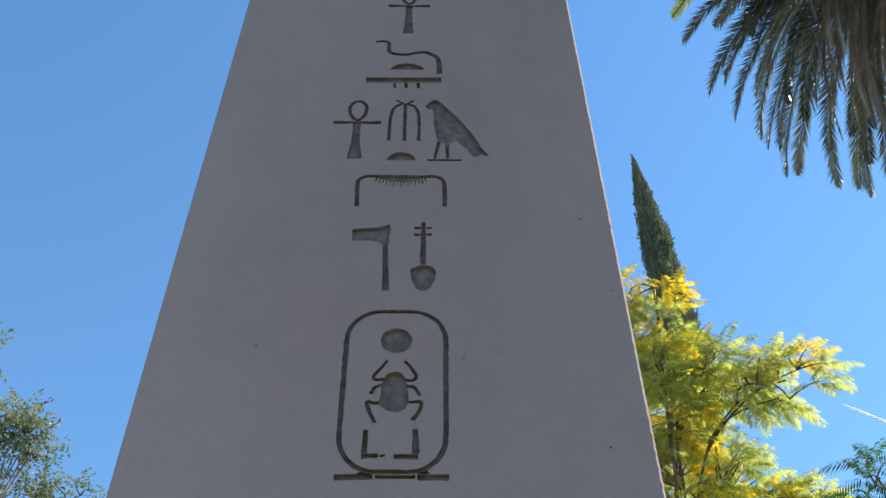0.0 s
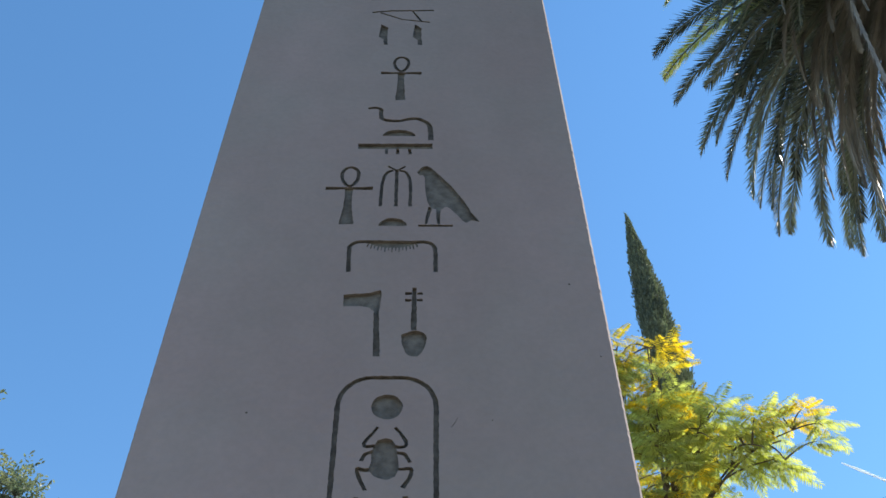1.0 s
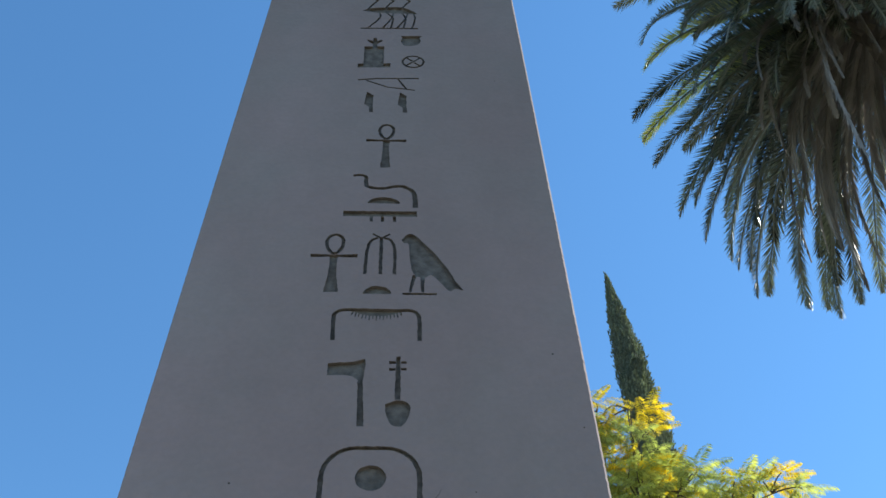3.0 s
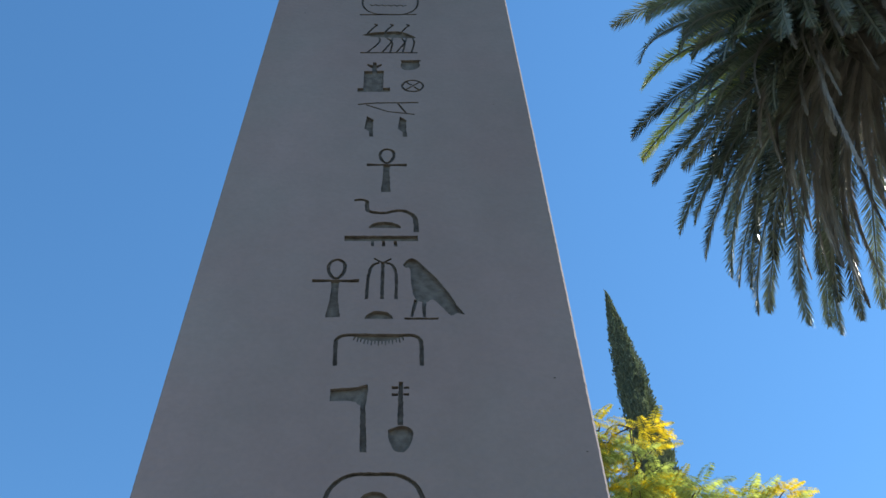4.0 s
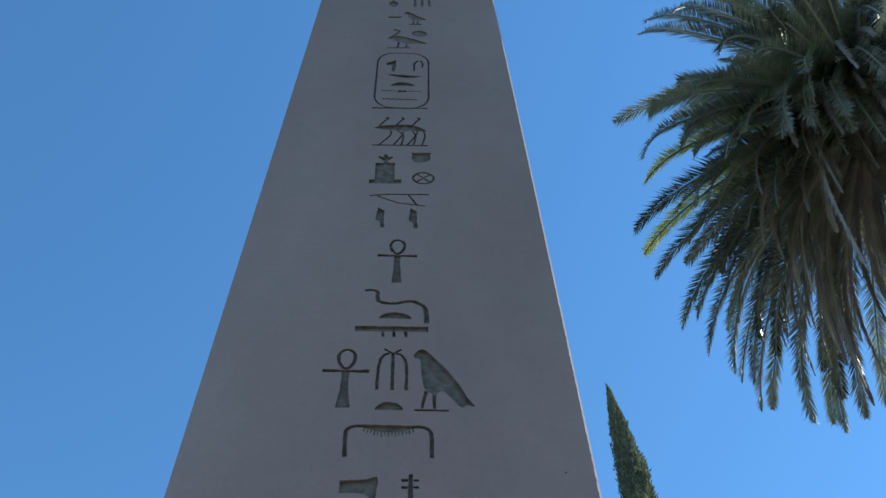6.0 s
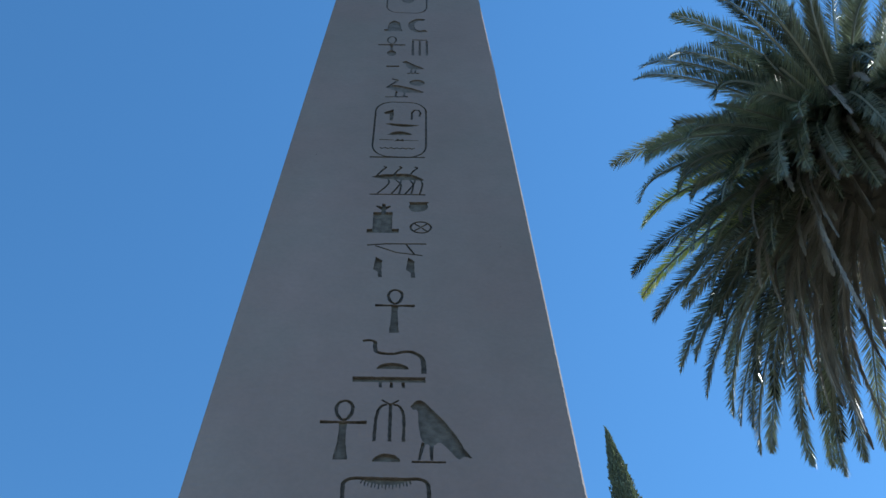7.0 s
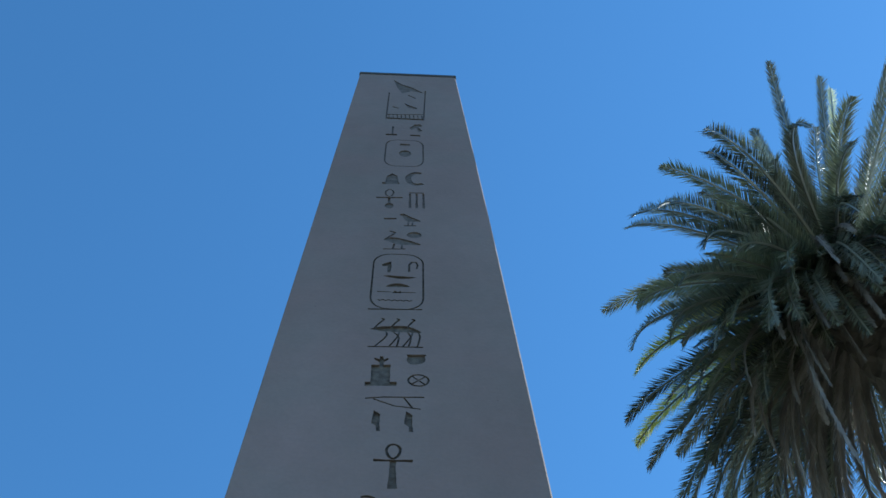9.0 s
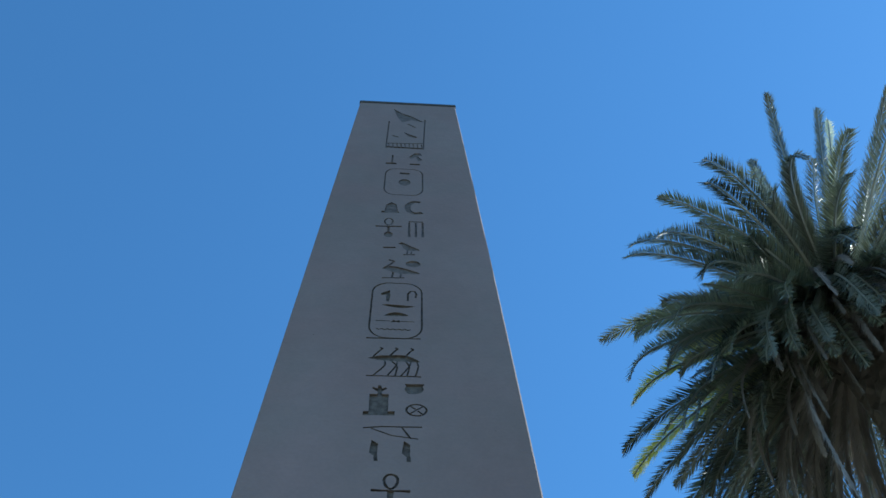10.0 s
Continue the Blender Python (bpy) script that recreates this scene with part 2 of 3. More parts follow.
beetle.fill(*smooth_line(((-1.7, 6.2), (-3.0, 3.2), (-3.0, 0), (-3.6, -2.2), (-2.2, -4.2), (0.3, -5.2), (2.6, -4.2), (3.4, -1.5), (3.0, 2.0), (2.6, 4.2), (1.6, 6.3), (0, 6.9)), 3))
beetle.stroke(0.75, (-1.8, 10.2), (-3.4, 7.8), (-4.9, 5.4), (-4.3, 4.3), (-2.4, 4.6), end=1.0, curve=True)
beetle.stroke(0.75, (2.2, 10.2), (3.9, 8.0), (5.0, 5.4), (4.3, 4.3), (2.4, 4.3), end=1.0, curve=True)
beetle.stroke(0.9, (-5.4, 0.1), (-4.5, 2.0), (-2.5, 3.0), curve=True).stroke(0.9, (6.0, -0.3), (4.7, 2.0), (2.5, 2.6), curve=True)
beetle.stroke(0.85, (-4.0, -8.2), (-5.6, -4.8), (-6.1, -2.2), (-4.6, -2.6), (-2.5, -2.4), end=1.1, curve=True)
beetle.stroke(1.1, (4.4, -7.4), (6.0, -4.4), (6.3, -2.2), (4.8, -2.2), (2.5, -2.2), end=0.8, curve=True)
arms = Sign(0.002, 2.99)
arms.stroke(1.0, (-5.6, 7.4), (-5.7, 1.0), end=1.5).stroke(1.4, (-6.3, 0.2), (-2.6, 0.4), end=1.2).stroke(0.7, (-2.2, 0.3), (-1.0, 0.4))
arms.stroke(1.2, (5.5, 7.8), (5.7, 1.0), end=1.7).stroke(1.3, (0.9, 0.1), (6.3, 0.2), end=1.5)

# axe and long-necked vessel
Sign(-0.03, 3.62).fill((-9.3, 10.8), (-2.0, 11.6), (0.6, 12.7), (1.0, 10.5), (0.6, 5.6), (0.4, 4.6), (1.3, -12.1), (-0.5, -12.1), (-0.9, 4.4), (-2.4, 5.9), (-4.6, 6.4), (-9.1, 6.2))
vessel = Sign(0.0685, 3.62)
vessel.stroke(1.2, (-0.1, 13.8), (-0.1, -2.6), end=1.5)
vessel.fill(*smooth_line(((-3.3, -4.3), (-1.0, -3.0), (1.2, -2.9), (3.2, -4.5), (2.9, -8.4), (1.4, -11.6), (0, -12.0), (-1.6, -11.4), (-2.9, -8.2), (-3.3, -4.4)), 3)[:-1])
for dy in (11.4, 8.8):
    vessel.stroke(1.1, (-2.6, dy), (-0.8, dy), end=0.9).stroke(0.9, (0.7, dy), (2.1, dy + 0.1))

# canopy with fringe
canopy = Sign(0.003, 3.95)
canopy.stroke(1.25, (-11.9, -13.0), (-12.2, -4.0), (-11.6, -1.4), (-9.6, -0.2), (-5, -0.1), (5, -0.1), (9.4, -0.1), (11.4, -1.3), (12.1, -4.0), (12.2, -12.8), curve=True)
canopy.fill((-7.2, -0.5), (7.0, -0.5), (4.6, -1.9), (1.6, -2.6), (-1.6, -2.6), (-4.8, -1.8))
for k in range(15):
    x = -6.6 + k * 0.93
    drop = 2.2 + 1.9 * (1 - (k / 7 - 1) ** 2) + (0.5 if k % 2 else 0)
    canopy.stroke(0.75, (x, -0.4), (x * 1.1, -drop), end=0.3)

# looped cross, three stems over a half-round loaf, standing bird outline
looped_cross(Sign(-0.1355, 4.198), 7.1, 4.7, 2.2)
stems = Sign(0.004, 4.20)
stems.stroke(1.0, (-4.3, -8.8), (-4.0, 3.0), (-2.9, 7.6), (-1.0, 9.0), curve=True)
stems.stroke(1.0, (4.5, -8.8), (4.4, 3.0), (3.1, 7.8), (1.0, 9.0), curve=True)
stems.stroke(1.1, (0.3, -8.8), (0.2, 9.6)).stroke(0.8, (-2.6, 11.2), (0, 9.0)).stroke(0.8, (2.8, 11.2), (0.3, 9.0))
Sign(0, 4.021).oval(0, 0, 4.1, 3.7, 14, 0, 180)
bird = Sign(0.12, 4.16)
bird.fill(*smooth_line(((-5.3, 12.2), (-3.4, 15.1), (-1.4, 15.0), (1.0, 11.8), (5.5, 4.8), (9.6, -3.6), (10.9, -7.4), (13.2, -11.6), (11.0, -11.0), (9.2, -12.2), (6.6, -8.4), (4.0, -4.8), (1.8, -6.2), (-1.4, -4.4), (-2.6, 3.0), (-3.0, 10.0), (-4.4, 10.6)), 3))
bird.stroke(1.3, (-1.0, -5.0), (-1.8, -9.0), (-2.4, -13.0), end=0.7).stroke(1.3, (1.4, -5.4), (1.2, -9.0), (1.4, -13.0), end=0.8)
bird.stroke(0.9, (-4.5, -13.7), (5.4, -13.6))

# long bar with teeth, loaf, horned snake
bar = Sign(-0.002, 4.418).stroke(2.9, (-11.8, -0.1), (11.7, 0.2))
for dx in (-2.8, 0.7, 4.5):
    bar.stroke(1.0, (dx, -1.4), (dx + 0.1, -4.2))
Sign(0.007, 4.476).oval(0, 0, 5.3, 3.5, 14, 0, 180)
Sign(0.0, 4.56).stroke(1.2, (-9.8, 7.3), (-7.5, 7.8), (-5.6, 6.8), (-5.4, 3.6), (-4.6, 1.0), (0, 0.1), (5.4, 1.6), (8.6, 0.2), (10.6, -3.0), (11.0, -10.6), end=1.7, curve=True)
looped_cross(Sign(0.0058, 4.857), 7.0, 4.6, 1.7)

# two feet under a folded line
fold = Sign(0.003, 5.29)
fold.stroke(0.9, (-11.6, -0.3), (-4, 1.0), (11.6, 1.6)).stroke(0.8, (-8.5, -0.6), (0, -5.6), (10.0, -7.4)).stroke(0.8, (3.6, 0.8), (6.9, -6.6))
for du in (0.0, 0.1235):
    Sign(-0.066 + du, 5.12).fill((-1.6, -1.4), (-0.9, 7.8), (1.6, 5.2), (1.5, -2), (1.9, -7.0), (0.4, -7.0), (0.2, -3.4))

# pot on a stand, bowl, crossed circle
stand = Sign(-0.0575, 5.39)
stand.fill((-6.2, -0.6), (6.5, 0.0), (6.5, 3.4), (3.8, 3.2), (3.7, 17.4), (1.0, 17.4), (0.8, 19.0), (3.0, 22.4), (2.4, 23.2), (0.8, 22.0), (0.5, 24.6), (-0.8, 24.6), (-0.9, 22.0), (-3.0, 23.0), (-3.4, 22.2), (-0.9, 19.0), (-1.0, 17.2), (-4.2, 17.0), (-4.0, 2.8), (-6.2, 2.6))
Sign(0.086, 5.61).fill(*smooth_line(((-4.1, 4.8), (4.0, 5.2), (3.5, 3.4), (4.0, 0.4), (2.6, -2.6), (0, -3.6), (-2.6, -3.4), (-4.0, -0.4), (-3.5, 3.0)), 3))
Sign(0.096, 5.44).ring([(4.1 * math.cos(a), 4.6 * math.sin(a)) for a in (2 * math.pi * k / 26 for k in range(26))], 0.95).stroke(0.8, (-2.7, -3.2), (2.7, 3.2)).stroke(0.8, (-2.7, 3.2), (-0.4, 0.6)).stroke(0.8, (0.4, -0.6), (2.7, -3.2))

# joined row of necks on one body, over a base line
herd = Sign(-0.004, 5.80)
herd.stroke(1.0, (-11.8, -7.9), (11.8, -7.2))
herd.fill(*smooth_line(((-11.8, 8.6), (-8.0, 11.0), (-3.0, 12.0), (4.0, 12.6), (8.0, 10.4), (11.4, 6.6), (7.0, 6.4), (0.0, 6.6), (-6.0, 7.0)), 3))
for dx in (0, 6.8, 13.8):
    herd.stroke(0.8, (-9.4 + dx, 10.2), (-7.2 + dx, 15.5), (-5.6 + dx, 18.6), (-6.8 + dx, 19.6), end=1.1, curve=True)
for x0, x1, x2 in ((-4.6, -4.2, -8.6), (-2.2, 1.2, 0.6), (1.6, 0.8, -2.6), (4.4, 6.6, 5.8), (7.4, 6.6, 3.2), (9.4, 10.6, 9.4)):
    herd.stroke(0.8, (x0, 7.6), (x1, 2.0), (x2, -7.0), curve=True)

# second ring with base bar and rows of small signs
Sign(-0.0085, 6.425).ring(round_box(-12.2, -32.8, 12.6, 31.8, 8.5, 12.0), 0.9)
Sign(-0.012, 6.094).stroke(1.3, (-12.6, -0.5), (12.4, 0.5), end=1.0)
Sign(-0.062, 6.58).fill((-2.6, 3.0), (1.9, 7.0), (2.2, 1.0), (1.7, -7.0), (0.3, -7.0), (0.2, 1.0), (-2.4, 0.8))
Sign(0.068, 6.58).stroke(1.0, (-2.0, -5.4), (-2.0, 3.2), (-0.8, 6.6), (1.4, 6.6), (2.2, 3.0), (1.8, -1.4))
Sign(0.003, 6.456).fill((-8.4, 1.0), (-6.0, 2.0), (2.0, 1.2), (8.4, 0.4), (6.0, -0.8), (2.0, -2.0), (-2.0, -1.6))
Sign(-0.007, 6.345).fill(*smooth_line(((-5.8, -0.2), (-3.4, 2.6), (0, 3.8), (3.4, 2.9), (6.0, 0.4), (2, -0.5), (-2, -0.7)), 3))
Sign(-0.01, 6.282).stroke(0.7, (-9.2, 0), (-2.4, 0)).fill((-2.2, -1.6), (-0.8, 1.4), (0.6, 0.4), (2.2, 1.4), (2.4, -1.4), (0.6, -0.8)).stroke(0.7, (2.6, 0), (9.2, 0))
Sign(-0.016, 6.19).stroke(0.8, *[(-8.2 + k * 1.36, 0.5 * (-1) ** k) for k in range(13)])

# water bird with an oval; small bird with a dash
water_bird = Sign(0.0, 6.90)
water_bird.stroke(1.2, (-9.0, -9.2), (2.6, -8.2)).fill(*smooth_line(((-9.2, 4.0), (-7.0, 7.0), (-2.0, 7.0), (5.0, 3.4), (10.8, -1.6), (5.0, -2.6), (-1.0, -2.4), (-6.0, 1.0)), 3))
water_bird.stroke(1.4, (-7.6, 5.4), (-4.6, 11.0), (-3.4, 14.6), (-6.4, 16.2), curve=True).stroke(1.0, (-3.4, -1.4), (-3.8, -8.4)).stroke(1.0, (0.8, -1.6), (0.6, -8.2))
Sign(0.0705, 7.016).oval(0, 0, 4.0, 4.4)
Sign(-0.063, 7.248).stroke(2.2, (-3.5, -0.3), (3.5, 0.4))
small_bird = Sign(0.045, 7.24)
small_bird.fill(*smooth_line(((-6.0, 7.2), (-4.0, 9.6), (-1.8, 7.6), (1.6, 3.6), (6.2, -1.4), (2.4, -2.8), (-1.0, -2.8), (-3.2, 1.0), (-3.8, 5.4)), 3))
small_bird.stroke(0.9, (-0.6, -2.2), (-0.8, -8.6)).stroke(0.9, (1.6, -2.4), (1.4, -8.6)).stroke(1.3, (-3.0, -9.2), (3.6, -8.6))

# crossed stem, three stakes, pairs of small signs
stem = Sign(-0.078, 7.59).stroke(2.0, (-7.6, -0.4), (7.8, 0.6)).stroke(1.4, (0, -1), (0.2, -9)).oval(0.3, -13.6, 2.6, 4.6, 12)
stem.ring([(2.4 * math.cos(a), 8.2 + 6.0 * math.sin(a)) for a in (2 * math.pi * k / 16 for k in range(16))], 1.0)
for du in (0.044, 0.083, 0.123):
    Sign(du, 7.55).stroke(1.5, (0, -12.2), (-0.1, 12.0), end=1.1)
Sign(0.083, 7.685).stroke(1.3, (-4.4, 0), (4.2, 0.2))
Sign(-0.076, 7.90).stroke(3.4, (-5.2, -5.8), (5.2, -5.2)).fill((-3.4, -4.2), (-2.6, 8.0), (0.4, 13.0), (3.8, 9.0), (4.8, -3.8))
Sign(0.074, 7.93).stroke(3.6, (3.4, 11.6), (-0.6, 12.0), (-4.2, 5.0), (-3.6, -5.0), (0.2, -9.4), (4.6, -7.6), curve=True)
Sign(-0.002, 8.45).ring(round_box(-12.4, -27.0, 12.4, 29.0, 7.0, 12.0), 0.9)
Sign(0.002, 8.635).stroke(4.4, (-3.4, 0.4), (3.2, -0.4))
Sign(0.004, 8.445).oval(0, 0, 4.0, 7.0, 14)
Sign(-0.095, 8.86).stroke(3.6, (-3.8, 0), (3.8, 0.2)).stroke(1.2, (0.6, 2), (0.7, 20))
Sign(0.072, 9.02).fill((-4.4, 2.0), (-1.0, 11.0), (3.4, 12.0), (4.6, 7.0), (1.6, 4.0), (4.8, -4.0), (2.0, -8.6), (0.4, 2.6), (-3.0, -3.0))
Sign(0.069, 8.862).stroke(3.2, (-3.4, 0), (3.4, -0.4))
frame_top = Sign(0.0, 9.6)
frame_top.stroke(1.0, (-13.9, 40), (-14.3, -36)).stroke(1.0, (14.3, 49), (12.8, -36)).stroke(3.4, (-14.0, -33), (12.6, -34)).stroke(1.4, (-14.0, -23), (12.8, -20))
for k in range(9):
    frame_top.stroke(0.8, (-12.6 + 3 * k, -23), (-12.2 + 3 * k, -32))
frame_top.stroke(1.6, (-10.6, -1.3), (-5.8, -5.2)).stroke(1.4, (0.9, 34), (6.7, 25))
Sign(0.0, 10.2).fill((-11.3, 20.9), (-4.1, 7.2), (4.3, -2.2), (13.3, -18.3), (3.5, -13.1), (-3.6, -21.5), (-7.5, -6.3))
Sign(0.03, 9.62).fill((-4.8, 8.0), (-0.4, 1.6), (5.2, -4.6), (4.0, -8.0), (-1.8, -4.0))
Sign(0.17, 3.282).stroke(0.09, (0.8, 1.5), (0.2, 0.2), (-0.8, -1.5), end=0.12)
# old nail holes and chips in the plaster
rng = random.Random(5)
for u, z in ((0.545, 3.504), (0.49, 3.775), (-0.33, 3.31), (0.26, 3.29), (0.49, 3.02), (0.41, 5.3), (-0.38, 6.1)):
    Sign(u, z).oval(0, 0, 0.2 + 0.15 * rng.random(), 0.16 + 0.15 * rng.random(), 7)


def build_shaft(parent):
    """The shaft: a front with real sunk signs, worn chamfered edges, plain sides and back."""
    from mathutils.geometry import delaunay_2d_cdt
    steps = 900
    zs = [FOOT_Z + (TOP_Z - FOOT_Z) * i / steps for i in range(steps + 1)]

    def chamfer(z, side):
        return max(0.0015, 0.0058 + 0.0008 * noise.noise((side * 7.0, 3.0, z * 9.0)) + 0.0030 * noise.noise((side * 5.0, 1.0, z * 70.0)))
    left = [(-side_width(z, -1) + chamfer(z, -1), z) for z in zs]
    right = [(side_width(z, 1) - chamfer(z, 1), z) for z in zs]
    pts, polys = [], []

    def poly(outline):
        area = sum(a[0] * b[1] - b[0] * a[1] for a, b in zip(outline, outline[1:] + outline[:1]))
        if area < 0:
            outline = outline[::-1]
        start = len(pts)
        pts.extend(Vector(p) for p in outline)
        polys.append(list(range(start, start + len(outline))))
        return len(polys) - 1

    def worn(outline):
        """The outline with more points, and hand-cut unevenness."""
        out = []
        for a, b in zip(outline, outline[1:] + outline[:1]):
            n = max(1, int(math.dist(a, b) / 0.007))
            for k in range(n):
                u, z = a[0] + (b[0] - a[0]) * k / n, a[1] + (b[1] - a[1]) * k / n
                out.append((u + 0.0015 * noise.noise((u * 60, z * 60, 2.0)) + 0.0012 * noise.noise((u * 170, z * 170, 5.0)),
                            z + 0.0015 * noise.noise((u * 60, z * 60, 9.0)) + 0.0012 * noise.noise((u * 170, z * 170, 7.0))))
        return out
    whole = poly(right + left[::-1])
    rules = [[(poly(worn(a)), None if b is None else poly(worn(b))) for a, b in s.shapes] for s in SIGNS]
    vs, _, fs, _, _, owner = delaunay_2d_cdt(pts, [], polys, 0, 1e-6, True)
    carved_by = []
    for ids in owner:
        ids = set(ids)
        hit = -1
        for k, rule in enumerate(rules):
            if any(a in ids and (b is None or b not in ids) for a, b in rule):
                hit = k
                break
        carved_by.append(hit)
    verts = [on_face(v.x, v.y) for v in vs]
    faces = [f for f, k, ids in zip(fs, carved_by, owner) if k < 0 and whole in ids]
    # chamfers, sides, back, top
    base = len(verts)
    for side, line in ((-1, left), (1, right)):
        for (u, z) in line:
            c = side_width(z, side) - abs(u)
            verts.append(on_face(u, z))
            verts.append(on_face(side * side_width(z, side), z, c))
            verts.append((AXIS_X + side * side_width(z, side), FACE_Y + 2 * HALF - SLOPE * (z - 1.6), z))
    m = steps + 1
    for side in (0, 1):
        for i in range(steps):
            a = base + (side * m + i) * 3
            for k in (0, 1):
                quad = (a + k, a + k + 1, a + k + 4, a + k + 3)
                faces.append(quad if side else quad[::-1])
    for i in range(steps):
        a, b = base + i * 3 + 2, base + (m + i) * 3 + 2
        faces.append((b, a, a + 3, b + 3))
    part_mesh("shaft", verts, faces, [STUCCO], parent)
    # one pan per sign: floor and walls
    for k in range(len(rules)):
        mine = [f for f, c in zip(fs, carved_by) if c == k]
        if not mine:
            continue
        deep = (0.011 if SIGNS[k].z < 6.7 else 0.008) if max(math.dist(SIGNS[k].shapes[0][0][0], q) for q in SIGNS[k].shapes[0][0]) > 0.02 else 0.003
        edges, index, pv, pf = {}, {}, [], []
        for f in mine:
            for a, b in zip(f, f[1:] + f[:1]):
                edges[(a, b)] = True

        def put(i, d):
            if (i, d) not in index:
                index[(i, d)] = len(pv)
                pv.append(on_face(vs[i].x, vs[i].y, d))
            return index[(i, d)]
        for f in mine:
            pf.append([put(i, deep) for i in f])
        for a, b in edges:
            if (b, a) not in edges:
                pf.append([put(a, deep), put(b, deep), put(b, 0.0), put(a, 0.0)])
        # from 6.7 m up the signs take the washed-out colour
        part_mesh("incised_sign", pv, pf, [CARVED if SIGNS[k].z < 6.7 else CARVED_PALER], parent)


obelisk = tagged(new("obelisk"), "tall grey painted stucco obelisk with a column of dark incised hieroglyphs", "obelisk")
obelisk.location = (0, 0, 0)
build_shaft(obelisk)


def frustum(z0, z1, h0, h1):
    cy = FACE_Y + HALF
    v = [(AXIS_X + sx * h, cy + sy * h, z) for z, h in ((z0, h0), (z1, h1)) for sx, sy in ((-1, -1), (1, -1), (1, 1), (-1, 1))]
    f = [(3, 2, 1, 0), (4, 5, 6, 7)] + [(i, (i + 1) % 4, 4 + (i + 1) % 4, 4 + i) for i in range(4)]
    return v, f


def bevelled(name, v, f, mat, parent, amount):
    bm = bmesh.new()
    bv = [bm.verts.new(p) for p in v]
    for q in f:
        bm.faces.new([bv[i] for i in q])
    bmesh.ops.remove_doubles(bm, verts=bm.verts, dist=1e-4)
    bmesh.ops.bevel(bm, geom=bm.edges[:], offset=amount, segments=2, affect="EDGES")
    me = bpy.data.meshes.new(name)
    bm.to_mesh(me)
    bm.free()
    me.materials.append(mat)
    ob = new(name, me)
    ob.parent = parent
    return ob


top_half = half_width(TOP_Z)
bevelled("cap_edge", *frustum(TOP_Z + 0.001, TOP_Z + 0.055, top_half + 0.006, top_half + 0.005), CAP, obelisk, 0.004)
bevelled("pyramidion", *frustum(TOP_Z + 0.057, TOP_Z + 0.75, top_half - 0.004, 0.02), STUCCO, obelisk, 0.006)
bevelled("plinth", *frustum(0.30, FOOT_Z - 0.001, HALF + 0.16, HALF + 0.14), PLINTH, obelisk, 0.015)
bevelled("step", *frustum(0.0, 0.298, HALF + 0.42, HALF + 0.42), PLINTH, obelisk, 0.015)


# ---- trees ----
def kite(verts, faces, base, tip, side, at=0.4):
    """A slim leaf of two triangles."""
    k = len(verts)
    mid = base.lerp(tip, at)
    verts.extend((base, mid + side, tip, mid - side))
    faces.append((k, k + 1, k + 2))
    faces.append((k, k + 2, k + 3))


def frond_mesh(name, rng, length, start_el, bend, mat, twist=0.0, leaf=0.31, pairs=118, limp=0.0, sway=0.0, fold=0.75, hug=0.0):
    """One feather frond growing along +x from the origin: a curved stalk with two close rows of leaflets in a trough."""
    verts, faces, slots = [], [], []
    n = 22
    pts, p, frames = [Vector((0, 0, 0))], Vector((0, 0, 0)), []
    for i in range(n):
        t = (i + 0.5) / n
        el = radians(start_el - bend * t ** 1.8)
        if el < -1.2:
            el = -1.2 - 0.32 * math.tanh((-1.2 - el) * 2)
        heading = sway * t * t
        p = p + length / n * Vector((math.cos(el) * math.cos(heading), math.cos(el) * math.sin(heading), math.sin(el)))
        pts.append(p)
        frames.append((el, heading))
    tube(verts, faces, pts, [0.026 * (1 - 0.8 * (i / n)) + 0.003 for i in range(n + 1)], 4)
    slots += [1] * len(faces)
    for j in range(pairs):
        t = 0.09 + 0.90 * (j + 0.5 * rng.random()) / pairs
        f = min(t * n, n - 1e-3)
        i = int(f)
        base = pts[i].lerp(pts[i + 1], f - i)
        way = (pts[i + 1] - pts[i]).normalized()
        el, heading = frames[i]
        across = Vector((-math.sin(heading), math.cos(heading), 0))
        up = Vector((-math.sin(el) * math.cos(heading), -math.sin(el) * math.sin(heading), math.cos(el)))
        roll = twist * t
        across, up = across * math.cos(roll) + up * math.sin(roll), up * math.cos(roll) - across * math.sin(roll)
        size = leaf * min(1.0, 0.25 + 3.2 * t) * (1 - 0.38 * max(0.0, t - 0.45) / 0.55) * min(1.0, 0.25 + 11 * (1 - t)) * (1 - 0.3 * min(1.0, hug) * t) * (0.68 + 0.45 * rng.random())
        lean = 0.75 + 0.85 * t + rng.gauss(0, 0.16) + hug
        for s in (-1, 1):
            lift = fold - 0.3 * t + 0.6 * (rng.random() - 0.5)
            d = (across * s + way * lean + up * lift).normalized()
            d = (d + Vector((0, 0, -1)) * (0.10 + limp + 0.5 * t ** 4) * rng.uniform(0.4, 1.2)).normalized()
            tip = base + d * size
            wide = d.cross(up + across * rng.gauss(0, 0.35)).normalized() * 0.0064
            kite(verts, faces, base, tip, wide, 0.35)
            slots += [0, 0]
    return mesh_of(name, verts, faces, [mat, mat if mat is FROND_DEAD else RACHIS], slots)


